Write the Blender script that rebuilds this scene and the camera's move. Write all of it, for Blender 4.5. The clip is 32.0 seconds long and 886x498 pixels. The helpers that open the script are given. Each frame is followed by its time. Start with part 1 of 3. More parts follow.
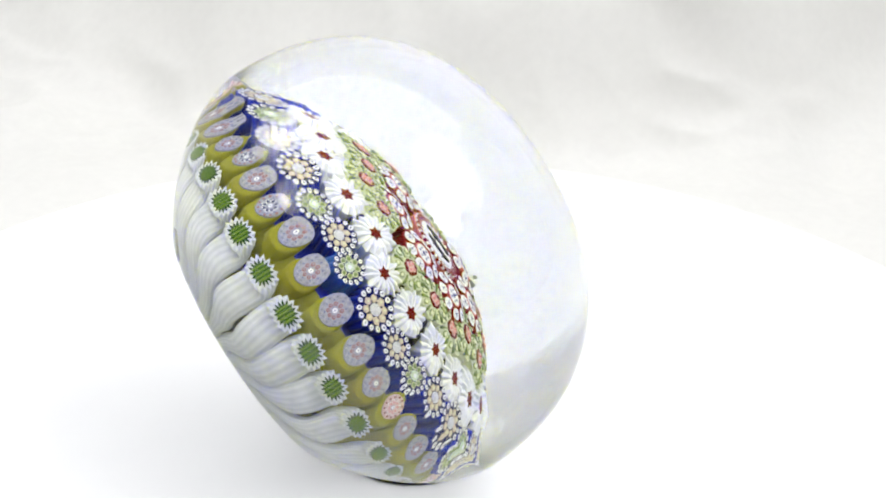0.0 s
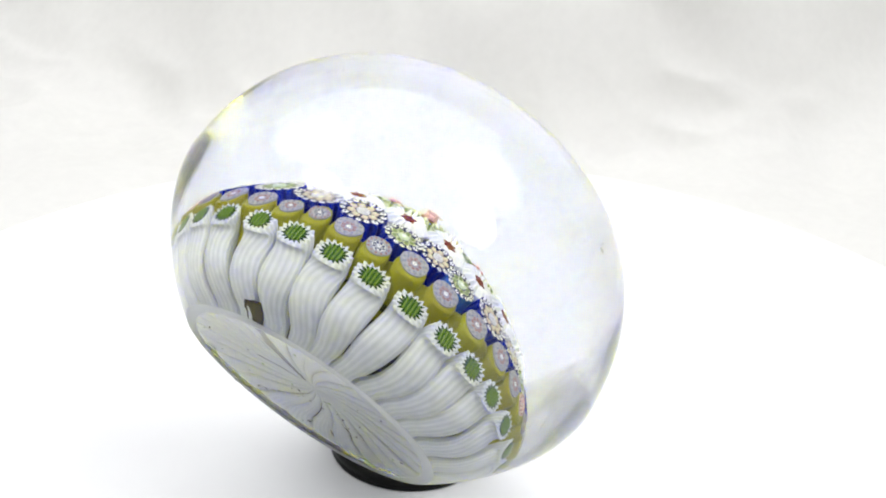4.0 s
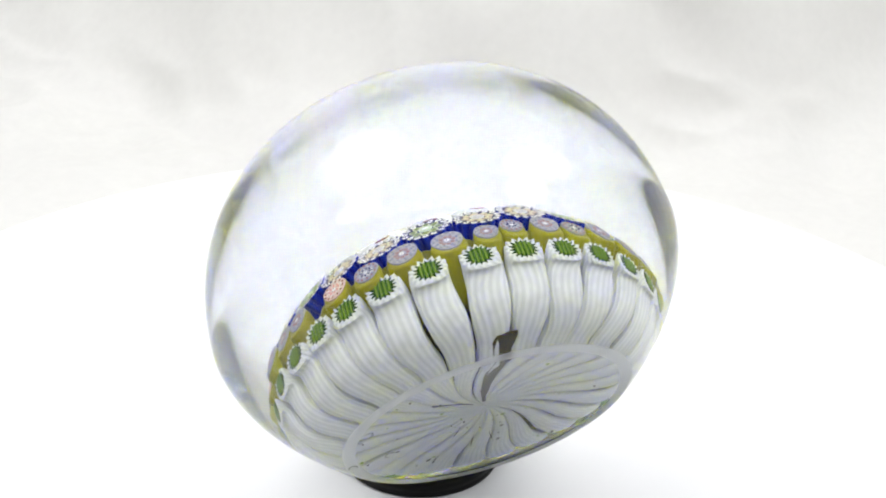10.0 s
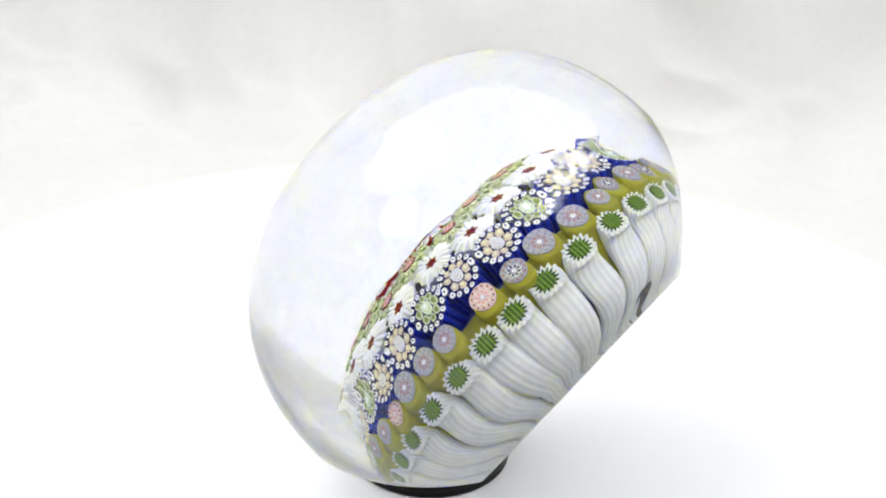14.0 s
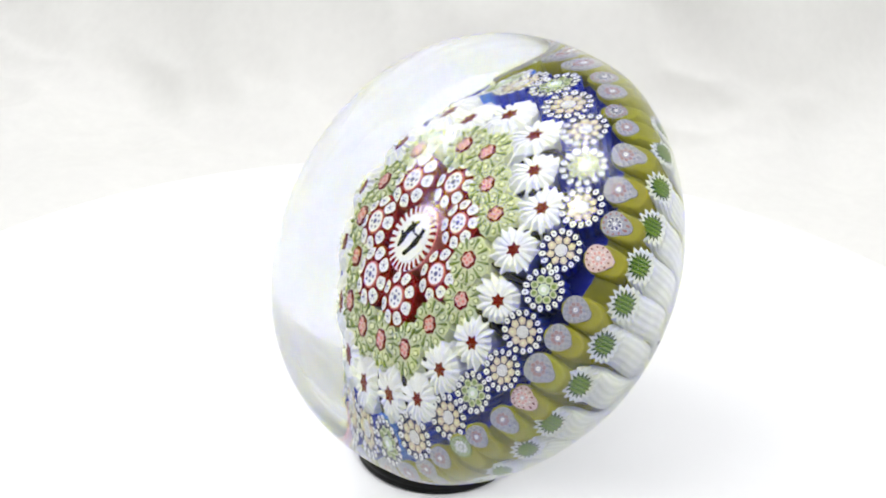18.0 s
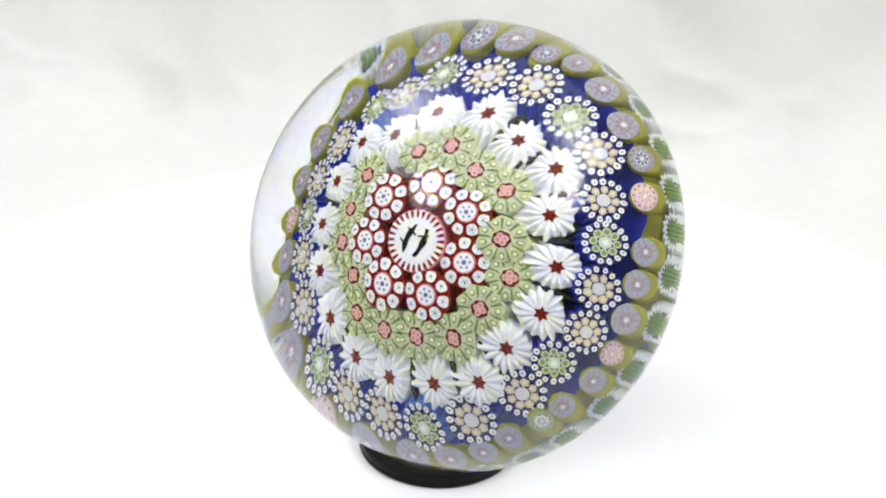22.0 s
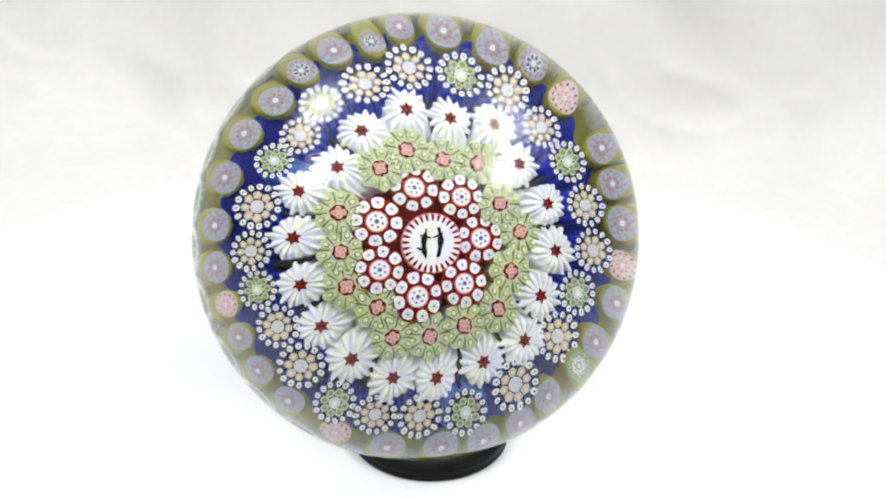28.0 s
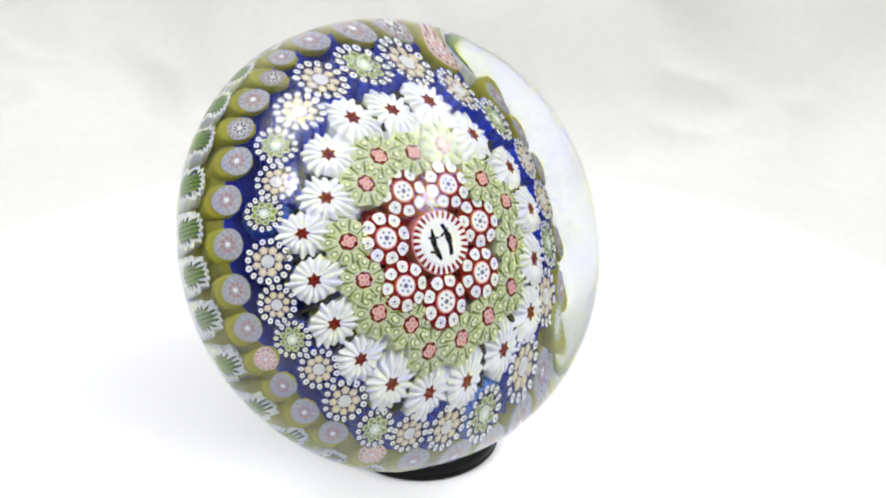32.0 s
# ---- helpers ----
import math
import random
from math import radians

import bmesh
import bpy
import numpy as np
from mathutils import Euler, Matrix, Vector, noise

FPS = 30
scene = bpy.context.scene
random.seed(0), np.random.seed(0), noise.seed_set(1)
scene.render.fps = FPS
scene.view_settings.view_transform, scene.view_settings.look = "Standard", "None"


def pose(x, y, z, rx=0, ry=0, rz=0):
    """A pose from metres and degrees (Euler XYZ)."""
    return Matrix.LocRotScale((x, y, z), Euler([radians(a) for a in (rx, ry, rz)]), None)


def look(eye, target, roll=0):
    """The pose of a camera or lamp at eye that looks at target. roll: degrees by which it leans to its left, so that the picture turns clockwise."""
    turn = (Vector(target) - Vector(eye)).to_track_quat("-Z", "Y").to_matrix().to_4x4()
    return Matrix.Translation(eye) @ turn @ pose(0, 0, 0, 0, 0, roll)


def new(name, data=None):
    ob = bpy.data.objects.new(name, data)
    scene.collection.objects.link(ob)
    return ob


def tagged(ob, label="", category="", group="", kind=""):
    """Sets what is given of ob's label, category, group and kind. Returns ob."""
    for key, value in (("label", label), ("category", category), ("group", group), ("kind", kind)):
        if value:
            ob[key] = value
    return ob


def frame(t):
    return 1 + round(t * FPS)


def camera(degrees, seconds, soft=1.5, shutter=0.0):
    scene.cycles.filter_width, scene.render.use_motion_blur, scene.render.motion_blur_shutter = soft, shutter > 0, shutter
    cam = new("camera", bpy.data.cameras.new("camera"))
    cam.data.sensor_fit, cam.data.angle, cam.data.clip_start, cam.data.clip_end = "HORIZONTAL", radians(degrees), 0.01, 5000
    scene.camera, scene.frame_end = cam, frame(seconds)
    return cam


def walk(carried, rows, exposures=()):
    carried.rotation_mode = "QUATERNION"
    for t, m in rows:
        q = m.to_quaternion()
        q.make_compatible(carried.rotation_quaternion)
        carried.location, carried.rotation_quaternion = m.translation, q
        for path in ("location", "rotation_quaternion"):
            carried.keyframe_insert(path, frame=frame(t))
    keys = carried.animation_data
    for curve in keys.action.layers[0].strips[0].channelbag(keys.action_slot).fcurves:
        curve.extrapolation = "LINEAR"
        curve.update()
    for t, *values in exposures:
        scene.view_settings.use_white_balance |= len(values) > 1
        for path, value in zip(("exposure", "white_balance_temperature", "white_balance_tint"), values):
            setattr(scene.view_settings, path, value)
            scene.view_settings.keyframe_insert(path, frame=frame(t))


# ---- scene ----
MM = 0.001
# the still camera on its stand
cam = camera(34.77, 32.0, soft=2.0)
EYE, AIM, LEAN = (0.0, -0.2182, 0.1537), (0.0025, 0.0, 0.0408), 1.74
walk(cam, [(0.0, look(EYE, AIM, LEAN)), (32.0, look(EYE, AIM, LEAN))], exposures=[(0.0, 0.0), (32.0, 0.0)])

# ---- light: two round softboxes above the table on each side, and two weaker ones in front ----


def softbox(name, azimuth, elevation, distance, size, watts):
    a, e = radians(azimuth), radians(elevation)
    d = Vector((math.cos(a) * math.cos(e), math.sin(a) * math.cos(e), math.sin(e)))
    data = bpy.data.lights.new(name, "AREA")
    data.shape, data.size, data.energy, data.color = "DISK", size, watts, (1.0, 0.995, 0.99)
    ob = new(name, data)
    ob.matrix_world = look(Vector((0, 0, 0.04)) + d * distance, (0, 0, 0.04))
    return ob


# each softbox glows brightest in its middle and fades towards its rim
for azimuth, elevation in ((166, 56), (0, 52)):
    for size, watts in ((0.10, 0.10), (0.16, 0.18), (0.23, 0.27), (0.32, 0.32)):
        softbox("softbox", azimuth, elevation, 0.50 + size * 0.05, size, watts)
for azimuth, elevation in ((-147, 45), (-33, 43)):
    for size, watts in ((0.04, 0.06), (0.08, 0.12), (0.16, 0.22)):
        softbox("front_softbox", azimuth, elevation, 0.50 + size * 0.05, size, watts)

# added fill light as wide as the ceiling, not a fitting of the room
data = bpy.data.lights.new("ceiling_fill", "AREA")
data.shape, data.size, data.energy, data.color = "SQUARE", 3.16, 31.0, (0.97, 0.985, 1.0)
new("ceiling_fill", data).location = (0, 0.0, 1.72)

world = bpy.data.worlds.new("room_air")
world.use_nodes = True
world.node_tree.nodes["Background"].inputs[0].default_value = (0.9, 0.95, 1.0, 1)
world.node_tree.nodes["Background"].inputs[1].default_value = 0.15
scene.world = world

# ---- materials ----


def material(name, color, rough=0.5, var=0.15, scale=4.0, bump=0.0, metal=0.0, spec=0.03, tint=0.0, grain=None, coords="Object"):
    """A procedural surface: two scales of colour variation, a fine relief, and a slight change from piece to piece."""
    m = bpy.data.materials.new(name)
    m.use_nodes = True
    t = m.node_tree
    n, l = t.nodes, t.links
    b = n["Principled BSDF"]
    co = n.new("ShaderNodeTexCoord")
    big, fine = n.new("ShaderNodeTexNoise"), n.new("ShaderNodeTexNoise")
    big.inputs["Scale"].default_value, fine.inputs["Scale"].default_value = scale, grain or scale * 6
    big.inputs["Detail"].default_value = fine.inputs["Detail"].default_value = 4
    add = n.new("ShaderNodeMath")
    add.operation = "ADD"
    for node in (big, fine):
        l.new(co.outputs[coords], node.inputs["Vector"])
    l.new(big.outputs["Fac"], add.inputs[0])
    l.new(fine.outputs["Fac"], add.inputs[1])
    ramp = n.new("ShaderNodeMapRange")
    ramp.inputs["From Min"].default_value, ramp.inputs["From Max"].default_value = 0.6, 1.4
    ramp.inputs["To Min"].default_value, ramp.inputs["To Max"].default_value = 1 - var, 1 + var
    l.new(add.outputs[0], ramp.inputs["Value"])
    hsv = n.new("ShaderNodeHueSaturation")
    hsv.inputs["Color"].default_value = (*color, 1)
    l.new(ramp.outputs[0], hsv.inputs["Value"])
    if tint:
        info, hue = n.new("ShaderNodeObjectInfo"), n.new("ShaderNodeMapRange")
        hue.inputs["To Min"].default_value, hue.inputs["To Max"].default_value = 0.5 - tint, 0.5 + tint
        l.new(info.outputs["Random"], hue.inputs["Value"])
        l.new(hue.outputs[0], hsv.inputs["Hue"])
    l.new(hsv.outputs[0], b.inputs["Base Color"])
    b.inputs["Roughness"].default_value, b.inputs["Metallic"].default_value = rough, metal
    b.inputs["Specular IOR Level"].default_value = spec
    if bump:
        bp = n.new("ShaderNodeBump")
        bp.inputs["Strength"].default_value, bp.inputs["Distance"].default_value = bump, 0.001
        l.new(fine.outputs["Fac"], bp.inputs["Height"])
        l.new(bp.outputs[0], b.inputs["Normal"])
    return m


def glass(name, rough=0.0, color=(1, 1, 1), ior=1.5):
    m = bpy.data.materials.new(name)
    m.use_nodes = True
    b = m.node_tree.nodes["Principled BSDF"]
    b.inputs["Base Color"].default_value = (*color, 1)
    b.inputs["Roughness"].default_value, b.inputs["IOR"].default_value = rough, ior
    b.inputs["Transmission Weight"].default_value = 1.0
    return m


def lead_glass(name, color, iors):
    """Clear glass that bends blue light a little more than red and green."""
    m = bpy.data.materials.new(name)
    m.use_nodes = True
    n, l = m.node_tree.nodes, m.node_tree.links
    n.remove(n["Principled BSDF"])
    add = n.new("ShaderNodeAddShader")
    for k, share in enumerate(((1, 1, 0), (0, 0, 1))):
        b = n.new("ShaderNodeBsdfGlass")
        b.inputs["Color"].default_value = (*[c * q for c, q in zip(color, share)], 1)
        b.inputs["Roughness"].default_value, b.inputs["IOR"].default_value = 0.0, iors[k]
        l.new(b.outputs[0], add.inputs[k])
    l.new(add.outputs[0], n["Material Output"].inputs["Surface"])
    return m


CLEAR = lead_glass("clear_glass", (0.914, 0.922, 0.928), (1.548, 1.552))
FROST = glass("ground_glass", 0.48, (0.76, 0.78, 0.785))
WHITE = material("white_enamel", (0.82, 0.83, 0.835), 0.35, 0.10, 1.2, spec=0.05)
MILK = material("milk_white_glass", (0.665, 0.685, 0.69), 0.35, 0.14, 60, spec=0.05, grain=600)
# milk glass darkened, to put shade into the colour of the rib grooves
GROOVE_SHADE = material("shaded_milk_glass", (0.585, 0.61, 0.615), 0.4, 0.12, 60, spec=0.05, grain=600)
COBALT = material("cobalt_glass", (0.009, 0.018, 0.30), 0.3, 0.35, 1.5, spec=0.05)
ROYAL = material("royal_blue_glass", (0.015, 0.042, 0.50), 0.3, 0.3, 1.5, spec=0.05)
# the canes' white, greyed to put furrow shade into the pleats
PLEAT_SHADE = material("shaded_white_glass", (0.69, 0.72, 0.755), 0.35, 0.12, 1.2, spec=0.05)
PEWTER = material("pale_grey_glass", (0.44, 0.44, 0.47), 0.4, 0.15, 4)
DUSTY = material("dusty_pink_glass", (0.33, 0.15, 0.16), 0.4, 0.2, 4)
SKY = material("bright_blue_glass", (0.07, 0.19, 0.62), 0.3, 0.3, 1.5, spec=0.05)
NAVY = material("navy_glass", (0.007, 0.009, 0.075), 0.3, 0.2, 3)
RUBY = material("ruby_glass", (0.23, 0.009, 0.013), 0.3, 0.3, 1.5)
ROSE = material("rose_glass", (0.66, 0.20, 0.20), 0.35, 0.2, 3)
PINK = material("pink_glass", (0.68, 0.44, 0.41), 0.4, 0.15, 4)
SHELL = material("shell_pink_glass", (0.66, 0.50, 0.47), 0.4, 0.15, 4)
BRICK = material("brown_red_glass", (0.14, 0.008, 0.006), 0.35, 0.3, 3)
LEAF = material("pale_green_glass", (0.56, 0.605, 0.39), 0.35, 0.28, 2.4, tint=0.01)
FOREST = material("forest_green_glass", (0.20, 0.27, 0.09), 0.35, 0.2, 3)
OLIVE = material("olive_green_glass", (0.25, 0.32, 0.11), 0.35, 0.2, 3)
LIME = material("pale_yellow_glass", (0.72, 0.75, 0.48), 0.35, 0.1, 3)
CITRON = material("yellow_green_glass", (0.30, 0.29, 0.035), 0.3, 0.3, 1.4, tint=0.012)
DEPTH = material("deep_blue_glass", (0.009, 0.017, 0.27), 0.3, 0.45, 160, grain=900)
STEM = material("olive_stem_glass", (0.17, 0.165, 0.028), 0.3, 0.4, 160, grain=900)
DEEP = material("deep_green_glass", (0.10, 0.13, 0.05), 0.35, 0.3, 160, grain=900)
FIR = material("fir_green_glass", (0.04, 0.10, 0.015), 0.35, 0.25, 2)
LILAC = material("lilac_grey_glass", (0.35, 0.355, 0.42), 0.4, 0.28, 5, tint=0.01)
VIOLET = material("violet_blue_glass", (0.14, 0.15, 0.31), 0.4, 0.2, 4)
ASH = material("ash_grey_glass", (0.24, 0.24, 0.27), 0.4, 0.2, 4)
SAND = material("sand_yellow_glass", (0.62, 0.53, 0.40), 0.4, 0.15, 3, tint=0.01)
GREEN = material("grass_green_glass", (0.16, 0.26, 0.04), 0.35, 0.2, 2)
DARKGREEN = material("dark_green_glass", (0.02, 0.06, 0.012), 0.35, 0.2, 2)
MINT = material("mint_white_glass", (0.62, 0.74, 0.62), 0.35, 0.1, 2)
INK = material("black_glass", (0.008, 0.008, 0.010), 0.3, 0.2, 2)
CORE = material("dark_ground_glass", (0.03, 0.03, 0.035), 0.4, 0.3, 90)
GRIT = material("grey_grit", (0.22, 0.23, 0.20), 0.8, 0.3, 2000)
UMBER = material("brown_shard_glass", (0.020, 0.010, 0.008), 0.4, 0.4, 300)
RUBBER = material("black_rubber", (0.006, 0.006, 0.006), 0.38, 0.2, 90, bump=0.1, spec=0.12, grain=2500)
PLATTER = material("white_acrylic", (0.86, 0.86, 0.87), 0.45, 0.015, 6, spec=0.25, grain=60)
CLOTH = material("off_white_cotton", (0.735, 0.73, 0.708), 0.9, 0.03, 9, spec=0.1, grain=300)
PAINT = material("matt_white_wall_paint", (0.62, 0.62, 0.62), 0.8, 0.04, 1.5, bump=0.1, grain=200)
BOARDS = material("grey_floor", (0.30, 0.29, 0.28), 0.6, 0.15, 2, bump=0.1, grain=60)
# wall paint darkened, to put the dimness behind the camera into its colour
DUSK = material("dimmed_wall_paint", (0.46, 0.46, 0.47), 0.8, 0.04, 1.5, bump=0.1, grain=200)
WOOD = material("table_wood", (0.30, 0.20, 0.11), 0.5, 0.2, 6, bump=0.1, grain=80)

# ---- mesh building ----


class Solid:
    """Gathers vertices, faces and their materials, and becomes one mesh."""

    def __init__(self):
        self.v, self.f, self.s, self.mats = [], [], [], []

    def slot(self, mat):
        if mat not in self.mats:
            self.mats.append(mat)
        return self.mats.index(mat)

    def face(self, ids, mat):
        self.f.append(ids)
        self.s.append(self.slot(mat))

    def loop(self, pts):
        i = len(self.v)
        self.v += [tuple(p) for p in pts]
        return list(range(i, i + len(pts)))

    def band(self, a, b, mat, alt=None):
        n = len(a)
        for i in range(n):
            self.face((a[i], a[(i + 1) % n], b[(i + 1) % n], b[i]), alt if alt and i % 2 else mat)

    def cap(self, a, mat, centre=None, flip=False):
        if centre is None:
            self.face(tuple(reversed(a)) if flip else tuple(a), mat)
            return
        c = self.loop([centre])[0]
        n = len(a)
        for i in range(n):
            t = (a[i], a[(i + 1) % n], c)
            self.face(tuple(reversed(t)) if flip else t, mat)

    def rod(self, outline, top, low, mat, crown=0.0, shrink=1.0, face=None, at=(0, 0), shift=(0, 0)):
        """A rod with that outline, its crowned face at height top, its foot at low."""
        x, y = at
        a = self.loop([(x + px * shrink + shift[0], y + py * shrink + shift[1], low) for px, py in outline])
        b = self.loop([(x + px, y + py, top) for px, py in outline])
        self.band(a, b, mat)
        n = len(outline)
        self.cap(b, face or mat, (x + sum(p[0] for p in outline) / n, y + sum(p[1] for p in outline) / n, top + crown))

    def mesh(self, name, smooth=False):
        me = bpy.data.meshes.new(name)
        me.from_pydata(self.v, [], self.f)
        for m in self.mats:
            me.materials.append(m)
        me.polygons.foreach_set("material_index", self.s)
        me.polygons.foreach_set("use_smooth", [smooth] * len(self.f))
        me.update()
        return me


def circle(r, n, turn=0.0, sx=1.0, sy=1.0):
    return [(r * sx * math.cos(2 * math.pi * i / n + turn), r * sy * math.sin(2 * math.pi * i / n + turn)) for i in range(n)]


def cog(outer, inner, n, turn=0.0, flat=0.0):
    """An outline with n teeth."""
    pts = []
    for i in range(n):
        a = 2 * math.pi * i / n + turn
        w = math.pi / n
        if flat:
            pts += [(outer * math.cos(a - w * flat), outer * math.sin(a - w * flat)), (outer * math.cos(a + w * flat), outer * math.sin(a + w * flat))]
        else:
            pts.append((outer * math.cos(a), outer * math.sin(a)))
        pts.append((inner * math.cos(a + w), inner * math.sin(a + w)))
    return pts


def lobes(r, depth, n, steps=4):
    pts = []
    for i in range(n * steps):
        a = 2 * math.pi * i / (n * steps)
        k = r * (1 - depth + depth * abs(math.cos(a * n / 2)))
        pts.append((k * math.cos(a), k * math.sin(a)))
    return pts


def wedge(r, n=14):
    """A rounded, slightly squared outline, wider on its outer side."""
    out = []
    for i in range(n):
        a = 2 * math.pi * i / n
        c, q = math.cos(a), math.sin(a)
        k = r * (abs(c) ** 3 + abs(q) ** 3) ** (-1 / 3)
        out.append((k * c, k * q * (0.90 + 0.14 * c)))
    return out


def part(name, me, parent, m=None, label=""):
    ob = new(name, me)
    ob.parent = parent
    if m is not None:
        ob.matrix_basis = m
    if label:
        ob["label"] = label
    return ob


def lathe(solid, profile, n, mats, close_top=False, close_low=False):
    rings = [solid.loop([(r * math.cos(2 * math.pi * i / n), r * math.sin(2 * math.pi * i / n), z) for i in range(n)]) for r, z in profile]
    for k in range(len(rings) - 1):
        solid.band(rings[k], rings[k + 1], mats[k] if isinstance(mats, list) else mats)
    if close_low:
        solid.cap(rings[0], mats[0] if isinstance(mats, list) else mats, (0, 0, close_low), flip=True)
    if close_top:
        solid.cap(rings[-1], mats[-1] if isinstance(mats, list) else mats, (0, 0, close_top))
    return rings


# ---- the room that closes the place ----


def box(name, lo, hi, mat, **tags):
    s = Solid()
    a = s.loop([(lo[0], lo[1], lo[2]), (hi[0], lo[1], lo[2]), (hi[0], hi[1], lo[2]), (lo[0], hi[1], lo[2])])
    b = s.loop([(lo[0], lo[1], hi[2]), (hi[0], lo[1], hi[2]), (hi[0], hi[1], hi[2]), (lo[0], hi[1], hi[2])])
    s.band(a, b, mat)
    s.cap(a, mat, flip=True)
    s.cap(b, mat)
    return tagged(new(name, s.mesh(name)), **tags)


ROOM, FLOOR, CEIL = 1.6, -0.77, 1.75
box("floor", (-ROOM, -ROOM, FLOOR - 0.1), (ROOM, ROOM, FLOOR), BOARDS, label="grey floor under the table", category="floor", kind="structure")
box("ceiling", (-ROOM, -ROOM, CEIL), (ROOM, ROOM, CEIL + 0.1), PAINT, label="plain white ceiling over the table", category="ceiling", kind="structure")
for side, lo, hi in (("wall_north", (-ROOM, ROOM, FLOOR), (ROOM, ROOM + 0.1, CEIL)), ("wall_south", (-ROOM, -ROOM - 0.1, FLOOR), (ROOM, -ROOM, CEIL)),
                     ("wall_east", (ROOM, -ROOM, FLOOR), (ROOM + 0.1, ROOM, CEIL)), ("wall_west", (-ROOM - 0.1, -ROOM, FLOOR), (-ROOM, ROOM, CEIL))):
    # the unseen south wall takes the darkened paint, for the glass to pick up
    box(side, lo, hi, DUSK if side == "wall_south" else PAINT, label="unseen room wall, painted darker in place of the unlit room behind the camera" if side == "wall_south" else "plain matt white wall of the room", category="wall", kind="structure")

# ---- table, cloth, turntable, ring ----
CLOTH_Z = -0.020
PHOTO_TABLE = tagged(new("table"), "plain wooden table under the white cloth", "table")
PHOTO_TABLE.location = (0, 0.0, FLOOR)
TOP = CLOTH_Z - 0.006 - FLOOR
box("tabletop", (-0.75, -0.5, TOP - 0.03), (0.75, 0.62, TOP), WOOD).parent = PHOTO_TABLE
for x in (-0.68, 0.68):
    for y in (-0.43, 0.55):
        leg = box("leg", (x - 0.03, y - 0.03, 0), (x + 0.03, y + 0.03, TOP - 0.03), WOOD)
        leg.parent = PHOTO_TABLE


def drape():
    """White cloth that lies on the table and rises behind the turntable, with soft wrinkles and hanging folds."""
    nu, bend, rise = 360, 0.195, 0.95
    flat = bend + 0.42
    run = [0.5 * j / 20 for j in range(20)] + [0.5 + 0.32 * j / 260 for j in range(260)] + [0.82 + (flat + rise - 0.82) * j / 60 for j in range(61)]
    nv = len(run) - 1
    vs = []
    for d in run:
        for i in range(nu + 1):
            u = 2 * i / nu - 1
            x = 0.70 * (0.40 * u + 0.60 * u ** 3)
            # it curves back to both sides, then runs on straight
            aside = abs(x - 0.05)
            edge = 0.012 * noise.noise((x * 7, 3.1, 0.4)) + (1.6 * aside ** 2 if aside < 0.25 else 0.1 + 0.08 * (1 - math.exp((0.25 - aside) * 10)))
            s = d - flat - edge
            k = max(0.0, min(1.0, (s + 0.05) / 0.12))
            k = k * k * (3 - 2 * k)
            y = -0.42 + d if s < -0.05 else bend + edge - 0.05 + (s + 0.05) * (1 - 0.30 * k)
            z = CLOTH_Z if s < -0.05 else CLOTH_Z + (s + 0.05) * 0.62 * k
            q = Vector((x, d, 0.0))
            warp = 0.35 * noise.noise((x * 9, d * 11, 7.0))
            folds = noise.noise((x * 13 + d * 11 + warp, d * 8 - x * 9, 1.7)) * 0.022 + (0.5 - abs(noise.noise((x * 24 + d * 20 + warp * 2, d * 11 - x * 10, 5.2)))) * 0.011
            creases = noise.noise((x * 19 + warp, d * 24 - x * 9, 2.2)) * 0.0075 + (0.5 - abs(noise.noise((x * 34 + d * 24 + warp * 2, d * 30 - x * 18, 8.8)))) * 0.005 + noise.noise((x * 74 + d * 40, d * 68 - x * 38, 3.3)) * 0.0007 + noise.noise(q * 140) * 0.00015
            w = max(0.0, min(1.0, (d - 0.545) / 0.06))
            y -= folds * k
            z += w * creases * (1 - 0.4 * k)
            vs.append((x, y, z))
    fs = [(j * (nu + 1) + i, j * (nu + 1) + i + 1, (j + 1) * (nu + 1) + i + 1, (j + 1) * (nu + 1) + i) for j in range(nv) for i in range(nu)]
    me = bpy.data.meshes.new("backdrop")
    me.from_pydata(vs, [], fs)
    me.materials.append(CLOTH)
    me.polygons.foreach_set("use_smooth", [True] * len(fs))
    ob = tagged(new("backdrop", me), "crumpled off-white cotton cloth spread on the table and hung behind", "backdrop cloth", kind="structure")
    th = ob.modifiers.new("thickness", "SOLIDIFY")
    th.thickness, th.offset = 0.0012, -1
    return ob


drape()

TURNTABLE = tagged(new("turntable"), "round glossy white turntable turning on the cloth", "turntable")
s = Solid()
lathe(s, [(0.1300, -0.0100), (0.1316, -0.0092), (0.1320, -0.0080), (0.1320, -0.0015), (0.1316, -0.0004), (0.1305, 0.0)], 160, PLATTER, close_top=0.00001, close_low=-0.01)
part("platter", s.mesh("platter"), TURNTABLE)
s = Solid()
lathe(s, [(0.095, CLOTH_Z + 0.001), (0.097, CLOTH_Z + 0.003), (0.097, -0.011), (0.095, -0.010)], 96, PLATTER, close_top=-0.01, close_low=CLOTH_Z + 0.001)
part("turntable_base", s.mesh("turntable_base"), TURNTABLE)

STAND = tagged(new("ring_stand"), "low black rubber ring holding up the glass paperweight", "ring stand")
s = Solid()
prof = [(10.6, 0.0), (14.3, 0.0), (14.7, 0.3), (14.7, 0.9), (14.55, 1.2), (14.7, 1.5), (14.7, 2.5), (14.4, 2.9), (13.9, 3.0), (11.0, 2.15), (10.6, 1.9), (10.6, 0.0)]
lathe(s, [(r * MM, z * MM) for r, z in prof], 96, RUBBER)
part("ring", s.mesh("ring", True), STAND)

# ---- the paperweight: clear glass over a tuft of patterned canes ----
BASE_Z, DOME, RIM, FOOT = 23.1, 36.2, 40.1, 24.2
